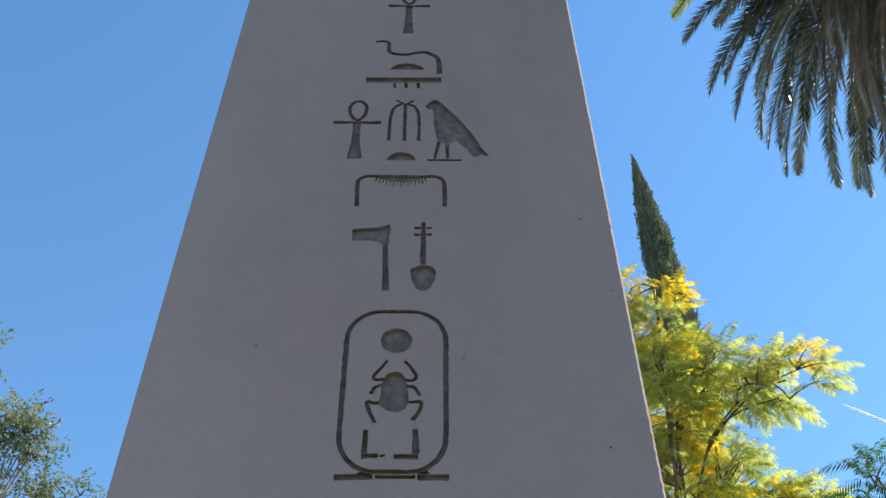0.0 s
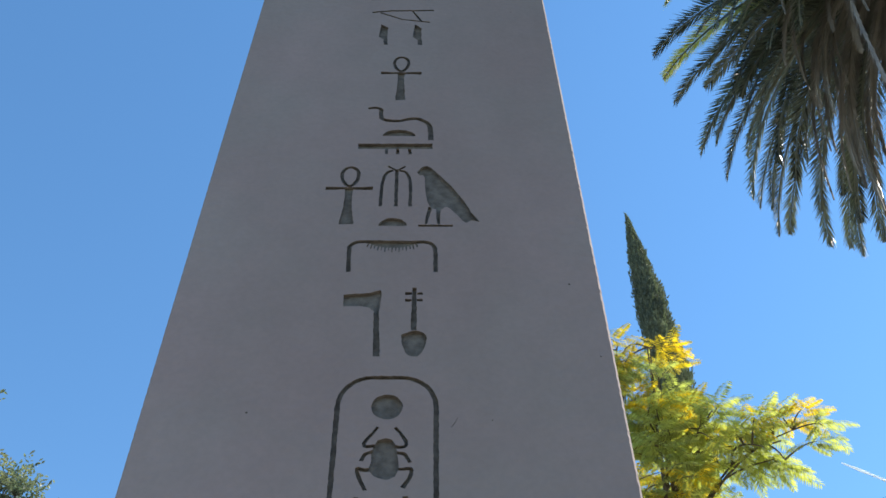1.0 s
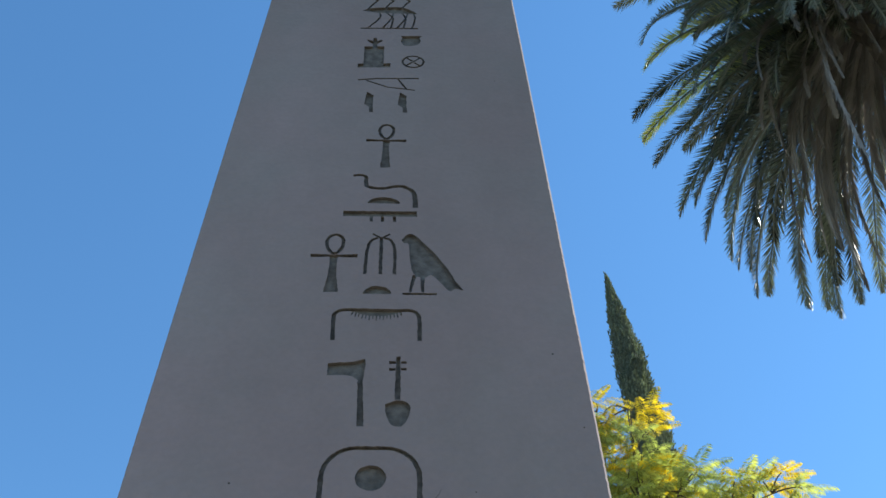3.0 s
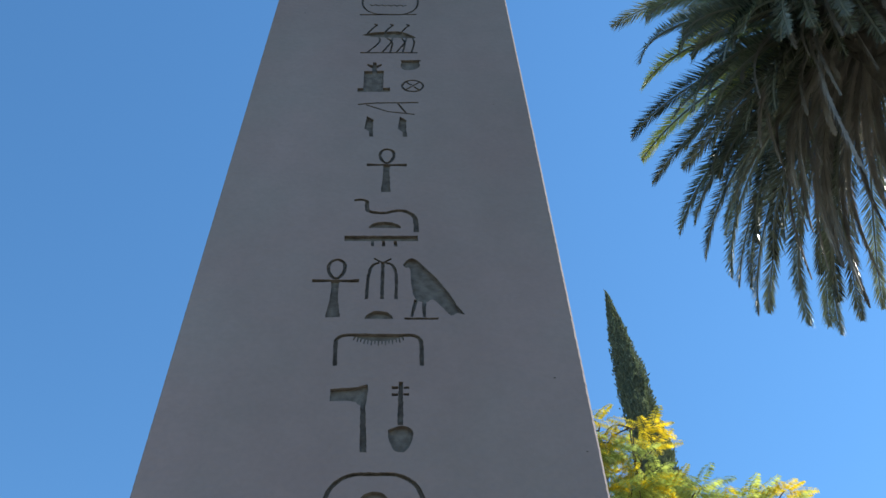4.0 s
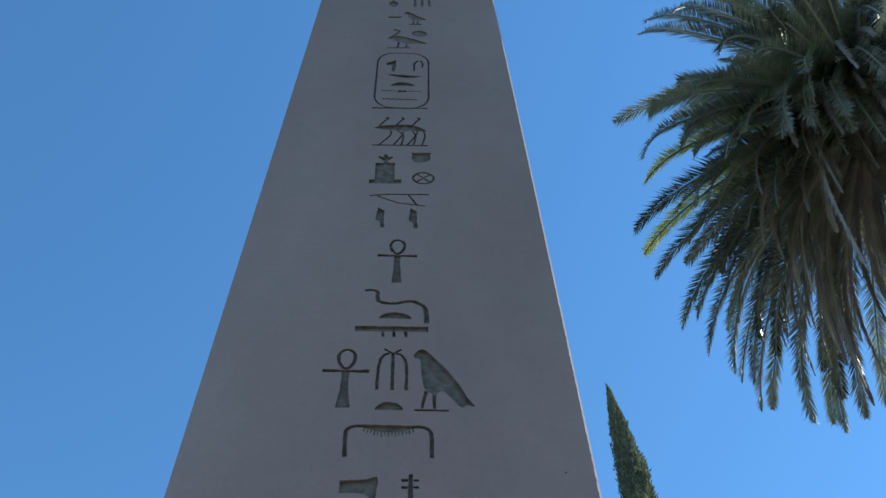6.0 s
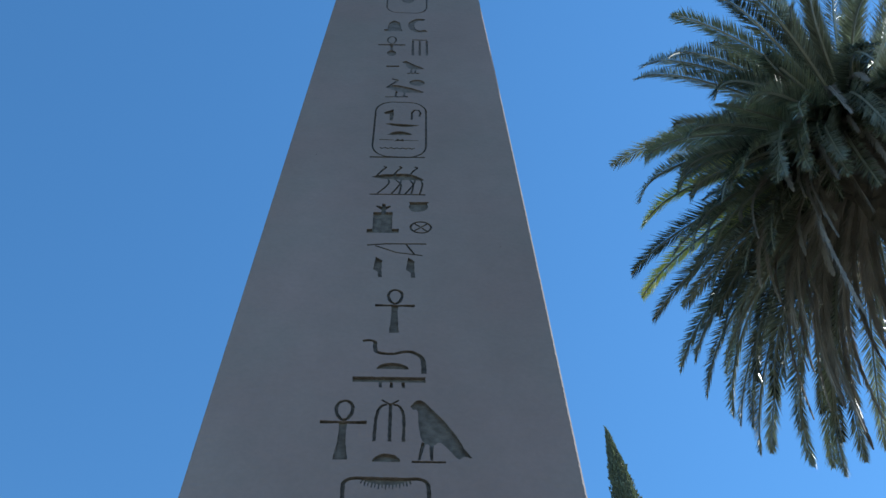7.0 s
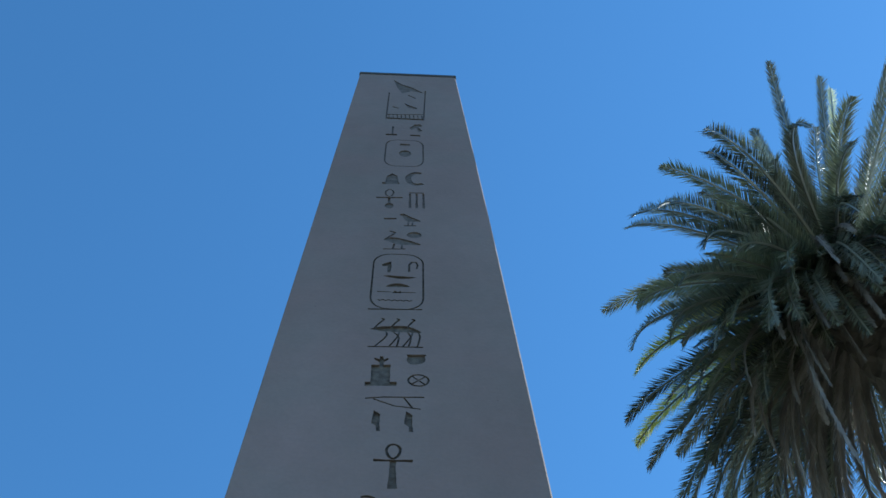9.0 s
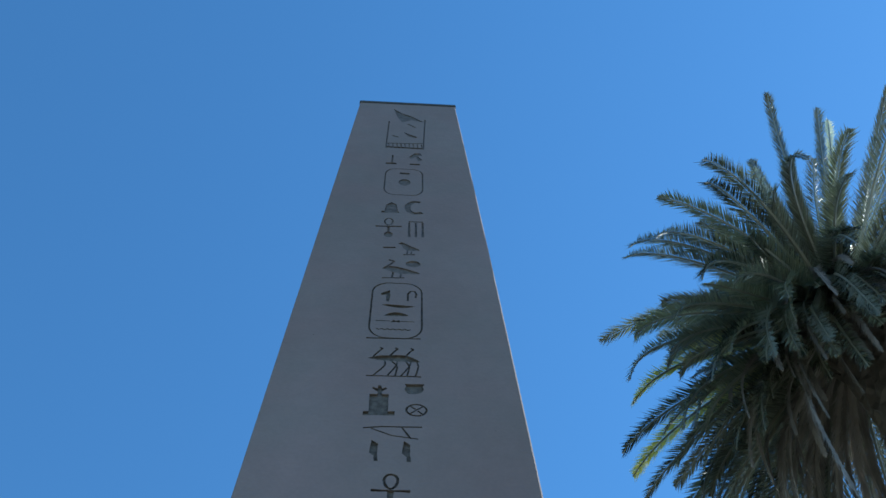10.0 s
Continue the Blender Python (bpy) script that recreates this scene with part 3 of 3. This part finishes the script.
# fronds that can be told apart: direction, rise at the root, droop to the tip (degrees), length, sideways bend (m, rad), leaf
SPEARS = [
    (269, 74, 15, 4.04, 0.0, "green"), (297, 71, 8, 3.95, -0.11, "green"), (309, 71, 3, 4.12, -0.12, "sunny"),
    (310, 59, 10, 4.15, -0.15, "green"), (238, 1, 93, 3.49, 0.16, "green"), (258, 85, 8, 3.52, -0.03, "olive"),
]
SIDE_FRONDS = [
    (231, -1, 51, 3.37, -0.41, "green"), (225, 0, 64, 3.32, -0.19, "green"), (222, -17, 9, 3.45, -0.40, "olive"),
    (211, 2, 70, 3.33, -0.20, "green"), (205, 10, 76, 3.29, -0.17, "green"), (202, 3, 62, 3.31, -0.06, "green"),
    (214, -14, 64, 3.37, -0.33, "green"), (218, -27, 40, 3.33, -0.28, "green"), (208, -29, 21, 3.21, 0.11, "olive"),
    (152, 57, 81, 3.30, 0.04, "green"), (197, -16, 55, 3.23, 0.19, "green"), (130, 63, 36, 3.22, 0.05, "green"),
    (182, -10, 69, 3.56, 0.15, "green"), (190, -9, 57, 3.26, 0.0, "olive"), (177, -15, 52, 3.32, 0.06, "yellow"),
]
LOW_FRONDS = [
    (165, -18, 43, 3.44, 0.18, "green"), (161, -20, 40, 3.38, 0.08, "yellow"), (196, -30, 49, 3.31, -0.17, "green"),
    (173, -22, 62, 3.22, 0.29, "green"), (186, -41, 50, 3.09, 0.08, "green"), (211, -32, 68, 3.49, -0.22, "grey"),
    (234, -33, 88, 3.44, 0.11, "grey"), (240, -27, 59, 3.23, -0.07, "green"), (220, -39, 59, 3.25, 0.06, "grey"),
    (221, -32, 48, 3.26, -0.07, "green"), (184, -36, 36, 3.30, -0.07, "olive"), (170, -36, 35, 3.19, 0.07, "green"),
    (118, 69, 61, 3.22, -0.05, "green"),
]
BACK_FRONDS = [
    (152, -19, 39, 3.28, 0.13, "green"), (161, -34, 22, 3.19, 0.12, "green"), (142, -22, 50, 3.56, 0.27, "green"),
    (143, -24, 48, 3.35, 0.21, "olive"), (137, -25, 53, 3.62, 0.23, "green"), (141, -34, 33, 3.14, 0.27, "green"),
    (116, -10, 58, 3.54, -0.02, "green"), (123, -11, 73, 3.59, -0.03, "olive"), (116, -18, 62, 3.79, 0.0, "green"),
    (117, -13, 66, 3.55, -0.02, "green"), (112, -21, 51, 3.65, 0.09, "green"), (98, 31, 85, 3.26, -0.07, "green"),
    (111, -23, 78, 3.85, -0.06, "green"), (98, -22, 47, 3.62, 0.01, "green"), (99, -25, 56, 3.73, -0.02, "olive"),
]
DRY_FRONDS = [
    (92, -22, 55, 3.55, 0.0, "green"), (81, -17, 39, 3.45, 0.09, "green"), (196, -50, 90, 4.3, 0.30, "dead"),
    (145, -37, 101, 3.38, -0.01, "dead"), (154, -45, 70, 3.03, 0.01, "dead"), (125, -27, 112, 3.62, -0.06, "dead"),
    (128, -45, 105, 3.78, -0.06, "dead"), (101, -31, 79, 3.53, -0.04, "dead"), (101, -31, 103, 3.29, -0.07, "dead"),
    (94, -6, 72, 3.32, 0.01, "dead"),
]
FROND_KINDS = {"green": (FROND, ""), "sunny": (FROND_SUNLIT, "young frond, hardly open, sun glare put into its pale colour"), "olive": (FROND_OLIVE, "lighter olive green frond"),
               "yellow": (FROND_BACKLIT, "yellow-green frond, sun through it put into the colour"), "grey": (FROND_UNDERLIT, "frond bent over, light on its underside put into a grey-green colour"),
               "dead": (FROND_DEAD, "dry brown hanging frond")}


def palm(base, crown, label):
    """A feather palm: ringed trunk, heart of leaf bases, arching fronds and a skirt of dead ones."""
    rng = random.Random(11)
    base, crown = Vector(base), Vector(crown)
    thing = tagged(new("palm_tree"), label, "palm tree")
    thing.location = base
    rel = crown - base
    # trunk with leaf-scar lozenges
    rings, sides = 150, 36
    verts, faces = [], []
    for i in range(rings + 1):
        t = i / rings
        c = rel * t * 0.97
        for k in range(sides):
            a = 2 * math.pi * (k + 0.5 * (i % 2)) / sides
            scar = 0.022 * (1 if (k // 2 + i // 3) % 2 else -1)
            r = 0.36 + 0.10 * math.exp(-t * 18) + 0.05 * t ** 4 + scar
            verts.append((c.x + r * math.cos(a), c.y + r * math.sin(a), c.z))
    for i in range(rings):
        for k in range(sides):
            a, b = i * sides + k, i * sides + (k + 1) % sides
            faces.append((a, b, b + sides, a + sides))
    part_mesh("trunk", verts, faces, [PALM_BARK], thing)
    # heart: cut leaf bases round a bulb
    verts, faces = [], []
    for i in range(150):
        t = i / 150
        a = i * 2.39996
        z = -1.5 + 1.7 * t
        r = 0.42 * math.sin(math.pi * min(1, 0.25 + 0.7 * t)) ** 0.6
        out = Vector((math.cos(a), math.sin(a), 0))
        p = rel + Vector((0, 0, z)) + out * r * 0.7
        tube(verts, faces, [p, p + out * 0.12 + Vector((0, 0, 0.16)), p + out * 0.22 + Vector((0, 0, 0.42))], [0.085, 0.06, 0.03], 5)
    heart = part_mesh("crown_heart", verts, faces, [PALM_BARK], thing)

    def frond(az, el, bend, length, sway, leaf_kind, pairs=245, leaf=0.32, hug=0.0):
        dead = leaf_kind == "dead"
        mat, text = FROND_KINDS[leaf_kind]
        name = "dead_frond" if dead else "frond"
        twist = rng.uniform(-1.2, 1.2) if dead else rng.uniform(-0.6, 0.6)
        me = frond_mesh(name, rng, length, el, bend, mat, twist, 0.30 if dead else leaf, 130 if dead else pairs,
                        0.3 if dead else 0.0, sway, hug=1.3 if dead else hug)
        ob = tagged(new(name, me), text)
        ob.parent = heart
        ob.matrix_basis = pose(rel.x, rel.y, rel.z - 0.37 + 0.0083 * el, 0, 0, az) @ pose(0.28, 0, 0)

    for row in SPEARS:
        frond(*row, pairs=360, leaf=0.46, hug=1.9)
    for rows in (SIDE_FRONDS, LOW_FRONDS, BACK_FRONDS, DRY_FRONDS):
        for row in rows:
            frond(*row)
    # their fellows, a little shorter, underneath
    for az, el, bend, length, sway, _ in LOW_FRONDS + BACK_FRONDS + SIDE_FRONDS[9:]:
        frond(az + rng.uniform(-9, 9), el + rng.uniform(-6, 6), bend + rng.uniform(-6, 10), length * rng.uniform(0.8, 0.9), sway, "green", 200)
    # the youngest, upright in the middle
    for i in range(10):
        frond(i * 137.508, rng.uniform(66, 86), rng.uniform(10, 40), rng.uniform(1.9, 2.5), rng.uniform(-0.2, 0.2), "green")
    # shorter ones deep in the crown, all round
    for i in range(38):
        t = (i + 0.5) / 38
        az, el = (i * 137.508 + 20) % 360, 40 - 80 * t + rng.uniform(-8, 8)
        if 85 < az < 165 and el < 5:
            continue
        frond(az, el, rng.uniform(30, 70), rng.uniform(1.8, 2.4),
              rng.uniform(-0.25, 0.25), "olive" if rng.random() < 0.12 else "green", 200)
    # the side turned away from the obelisk
    for i in range(38):
        t = (i + 0.5) / 38
        frond(-80 + 155 * ((i * 0.618034) % 1.0), 28 - 66 * t + rng.uniform(-8, 8), rng.uniform(35, 80), rng.uniform(2.9, 3.4),
              rng.uniform(-0.2, 0.2), "olive" if rng.random() < 0.1 else "green", 200)
    # hanging in front of the trunk
    for i in range(34):
        frond(190 + 110 * ((i * 0.618034) % 1.0), -26 - 20 * (i / 34), rng.uniform(40, 90), rng.uniform(2.1, 3.0), rng.uniform(-0.25, 0.25),
              "dead" if i % 3 == 2 else "green", 200)
    # the dry skirt close round the trunk
    for i in range(70):
        frond(i * 137.508 + 40, -28 - 20 * (i / 70) + rng.uniform(-6, 6), rng.uniform(50, 110), rng.uniform(2.3, 3.3), rng.uniform(-0.3, 0.3), "dead")
    return thing


palm((5.536, 5.497, 0.0), (5.536, 5.497, 13.852), "tall feather palm with dark arching fronds and a brown dead skirt")


def fern_leaf(verts, faces, base, way, up, length, rng, pinnae=16):
    """A twice-divided leaf: an arching stalk with rows of narrow toothed side leaves."""
    pts, p, d = [], base.copy(), way.normalized()
    n = 6
    for i in range(n + 1):
        pts.append(p.copy())
        d = (d + Vector((0, 0, -0.13))).normalized()
        p = p + d * length / n
    across = d.cross(up).normalized()
    for a, b in zip(pts, pts[1:]):
        kite(verts, faces, a, b, across * 0.003, 0.5)
    for j in range(pinnae):
        t = 0.12 + 0.88 * (j + 0.5) / pinnae
        f = min(t * n, n - 1e-3)
        i = int(f)
        q = pts[i].lerp(pts[i + 1], f - i)
        w = (pts[i + 1] - pts[i]).normalized()
        size = length * 0.29 * math.sin(math.pi * (0.18 + 0.74 * t)) ** 0.7
        for s in (-1, 1):
            e = (across * s + w * 0.5 + Vector((0, 0, -0.45 - 0.4 * rng.random()))).normalized()
            kite(verts, faces, q, q + e * size, w * 0.0074, 0.5)


def small_leaf(verts, faces, base, way, up, length, rng, pinnae=0):
    """A little twig end with simple pointed leaves."""
    for j in range(14):
        q = base + way * length * j / 14
        d = Vector((rng.gauss(0, 1), rng.gauss(0, 1), rng.gauss(0.1, 0.8))).normalized()
        d = (d + way * 0.5).normalized()
        kite(verts, faces, q, q + d * rng.uniform(0.035, 0.065), d.cross(up + way * 0.01).normalized() * 0.014, 0.45)


def in_ball(rng):
    while True:
        v = Vector((rng.uniform(-1, 1), rng.uniform(-1, 1), rng.uniform(-1, 1)))
        if 0.05 < v.length < 1:
            return v.normalized() * v.length ** 0.45


def broad_tree(base, fork, trunk_r, lobes, leaf_maker, leaf_len, mats, label, seed, leaves_each=5):
    """A branching tree: trunk, limbs to each lobe of the crown, twigs, and leaves at the twig ends.
    lobes: (centre, radii, twigs, chance of the second leaf colour, and where given the limb's bend)"""
    rng = random.Random(seed)
    base, fork = Vector(base), Vector(fork)
    thing = tagged(new("tree"), label, "tree")
    thing.location = base
    verts, faces = [], []
    tr = bezier((0, 0, 0), (fork - base) * 0.5 + Vector((0.15, -0.1, 0)), fork - base, 10)
    tube(verts, faces, tr, [trunk_r * (1.25 - 0.55 * i / 10) for i in range(11)], 12)
    trunk = part_mesh("trunk", verts, faces, [BARK], thing, smooth=True)
    leaf_sets = [([], []) for _ in mats]
    for centre, radii, twigs, chance, *via in lobes:
        c, radii = Vector(centre), Vector(radii)
        verts, faces = [], []
        start = tr[rng.randint(7, 10)]
        end = c - base
        limb = bezier(start, Vector(via[0]) - base if via else start.lerp(end, 0.5) + Vector((0, 0, 0.35)), end, 12)
        tube(verts, faces, limb, [trunk_r * (0.11 - 0.075 * i / 12) for i in range(13)], 8)
        knots = [end]
        for k in range(max(4, twigs // 9)):
            v = in_ball(rng)
            tip = end + Vector((v.x * radii.x, v.y * radii.y, v.z * radii.z)) * 0.62
            a = limb[rng.randint(7, 12)]
            br = bezier(a, a.lerp(tip, 0.5) + Vector((rng.gauss(0, 0.1), rng.gauss(0, 0.1), 0.12)), tip, 6)
            tube(verts, faces, br, [0.013 * (1 - 0.6 * i / 6) for i in range(7)], 5)
            knots += br[3:]
        for k in range(twigs):
            v = in_ball(rng)
            tip = end + Vector((v.x * radii.x, v.y * radii.y, v.z * radii.z))
            a = min(knots, key=lambda q: (q - tip).length)
            br = bezier(a, a.lerp(tip, 0.5) + Vector((rng.gauss(0, 0.05), rng.gauss(0, 0.05), 0.06)), tip, 4)
            tube(verts, faces, br, [0.009 * (1 - 0.6 * i / 4) for i in range(5)], 4)
            way = (br[-1] - br[-2]).normalized()
            which = 1 if len(mats) > 1 and rng.random() < chance * (0.6 + 0.9 * max(0.0, v.z)) else 0
            lv, lf = leaf_sets[which]
            for j in range(leaves_each):
                a2 = 2.4 * j + rng.random()
                side = Vector((math.cos(a2), math.sin(a2), rng.uniform(-0.1, 0.75)))
                d = (way * 0.5 + side).normalized()
                leaf_maker(lv, lf, br[-1 - (j % 2)].copy(), d, Vector((0, 0, 1)), leaf_len * rng.uniform(0.7, 1.15), rng)
        part_mesh("limb", verts, faces, [BARK], thing)
    for (lv, lf), m, text in zip(leaf_sets, mats, ("green foliage", "yellow autumn foliage")):
        if lf:
            tagged(part_mesh("foliage", lv, lf, [m], thing), text, kind="stuff")
    return thing


# feathery tree in autumn colour, behind the obelisk
broad_tree((2.3, 8.3, 0), (2.3, 8.2, 3.6), 0.17, [
    ((2.12, 7.0, 7.86), (0.28, 0.30, 0.42), 12, 1.0, (2.1, 7.7, 6.8)),
    ((1.82, 7.1, 8.05), (0.30, 0.32, 0.32), 10, 0.9, (1.8, 7.7, 6.8)),
    ((2.22, 7.35, 7.30), (0.44, 0.5, 0.46), 44, 0.3, (2.2, 7.8, 6.6)),
    ((1.70, 7.8, 7.20), (0.6, 0.6, 0.6), 46, 0.26, (1.8, 8.0, 6.5)),
    ((2.62, 7.05, 7.24), (0.40, 0.4, 0.28), 16, 0.27, (1.9, 7.9, 7.6)),
    ((2.98, 6.85, 7.02), (0.36, 0.34, 0.26), 13, 0.3, (1.9, 7.9, 7.5)),
    ((2.38, 7.8, 6.60), (0.62, 0.6, 0.38), 64, 0.3, (2.4, 8.0, 5.8)),
    ((2.88, 7.4, 6.14), (0.46, 0.4, 0.22), 44, 0.26, (2.5, 7.9, 5.6)),
], fern_leaf, 0.285, [FERN_GREEN, FERN_YELLOW], "feathery tree turning from green to yellow", 21, 6)
# nearer branch of the same tree, given an added trunk and shade-coloured leaves
broad_tree((3.9, 6.9, 0), (3.8, 6.8, 3.2), 0.10, [
    ((3.17, 6.2, 5.62), (0.24, 0.25, 0.24), 7, 0.2),
    ((3.5, 6.3, 5.3), (0.5, 0.5, 0.35), 16, 0.1),
], fern_leaf, 0.36, [FERN_SHADED, FERN_YELLOW], "nearer branch of the feathery tree on an added trunk, shade put into its dark green", 8, 4)

# grey-green broadleaf tree
broad_tree((-5.0, 9.6, 0), (-4.8, 9.5, 3.8), 0.2, [
    ((-4.22, 8.5, 8.62), (0.13, 0.3, 0.12), 6, 0),
    ((-4.08, 9.05, 8.12), (0.30, 0.4, 0.22), 28, 0),
    ((-3.80, 9.2, 8.00), (0.22, 0.3, 0.16), 17, 0),
    ((-4.10, 9.6, 7.55), (0.50, 0.5, 0.28), 40, 0),
    ((-3.50, 9.7, 7.74), (0.28, 0.3, 0.08), 9, 0),
    ((-4.75, 8.8, 8.1), (0.4, 0.5, 0.4), 45, 0),
    ((-4.2, 9.6, 6.8), (1.0, 0.8, 0.5), 80, 0),
], small_leaf, 0.3, [GREY_LEAF], "grey-green broadleaf tree with small leaves", 4, 5)


def cypress(base, height, width, label):
    """A slim column cypress: dark core under thousands of upright sprays."""
    rng = random.Random(3)
    thing = tagged(new("cypress_tree"), label, "cypress")
    thing.location = base
    verts, faces = [], []
    tube(verts, faces, [(0, 0, 0), (0, 0, height * 0.5), (0, 0, height * 0.93)], [0.16, 0.1, 0.02], 10)
    part_mesh("trunk", verts, faces, [BARK], thing)

    def axis(z):
        t = z / height
        return Vector((-1.1 * max(0, t - 0.70) ** 1.3, 0, z))

    def radius(z, a):
        t = max(0.0, 1 - z / height)
        r = width * (1 - math.exp(-t * height / 1.75)) * min(1, 0.25 + z / 1.2)
        return r * (1 + 0.30 * noise.noise((math.cos(a) * 1.6, math.sin(a) * 1.6, z * 1.7)) + 0.20 * noise.noise((math.cos(a) * 4, math.sin(a) * 4, z * 5.0)))
    verts, faces = [], []
    rows, sides = 90, 14
    for i in range(rows + 1):
        z = 0.25 + (height - 0.3) * i / rows
        for k in range(sides):
            a = 2 * math.pi * k / sides
            verts.append(axis(z) + radius(z, a) * 0.78 * Vector((math.cos(a), math.sin(a), 0)))
    for i in range(rows):
        for k in range(sides):
            a, b = i * sides + k, i * sides + (k + 1) % sides
            faces.append((a, b, b + sides, a + sides))
    for i in range(30000):
        t = rng.random() ** 0.75
        z = height * (1 - t) + 0.1 if i % 3 else height * (1 - 0.35 * t)
        a = rng.uniform(0, 2 * math.pi)
        out = Vector((math.cos(a), math.sin(a), 0))
        p = axis(z) + out * radius(z, a) * (rng.uniform(0.72, 0.99) if i % 9 else rng.uniform(0.95, 1.12))
        d = (Vector((0, 0, 1)) + out * rng.uniform(0.05, 0.45) + Vector((rng.gauss(0, 0.12), rng.gauss(0, 0.12), 0))).normalized()
        size = rng.uniform(0.05, 0.115)
        side = d.cross(Vector((rng.gauss(0, 1), rng.gauss(0, 1), 0.1))).normalized()
        kite(verts, faces, p, p + d * size, side * 0.013, 0.4)
        kite(verts, faces, p, p + d * size * 0.9, side.cross(d) * 0.013, 0.4)
    tagged(part_mesh("foliage", verts, faces, [CYPRESS], thing), kind="stuff")


cypress((3.975, 12.75, 0), 16.62, 0.305, "slim dark green column cypress")


# ---- aircraft trail far off ----
def trail(a, b, label, size=1.0):
    verts, faces = [], []
    a, b = Vector(a), Vector(b)
    for off in (-4.5, 4.5):
        pts = [a.lerp(b, i / 24) + Vector((0, 0, size * off * (0.35 + 0.65 * i / 24) + 0.6 * math.sin(i * 1.7 + off))) for i in range(25)]
        tube(verts, faces, pts, [size * (0.7 + 1.9 * (i / 24) ** 0.6 + 0.5 * math.sin(i * 2.3) ** 2) for i in range(25)], 6)
    thing = part_mesh("vapour_trail", verts, faces, [VAPOUR], smooth=True)
    tagged(thing, label, "vapour trail", kind="structure")


trail((867.5, 1869.4, 1416.9), (1270, 1843, 1164), "thin white double vapour trail in the sky")
trail((698.8, 1966.77, 1377.73), (761.46, 1993.7, 1303.77), "short thin white vapour trail low in the sky", 0.45)
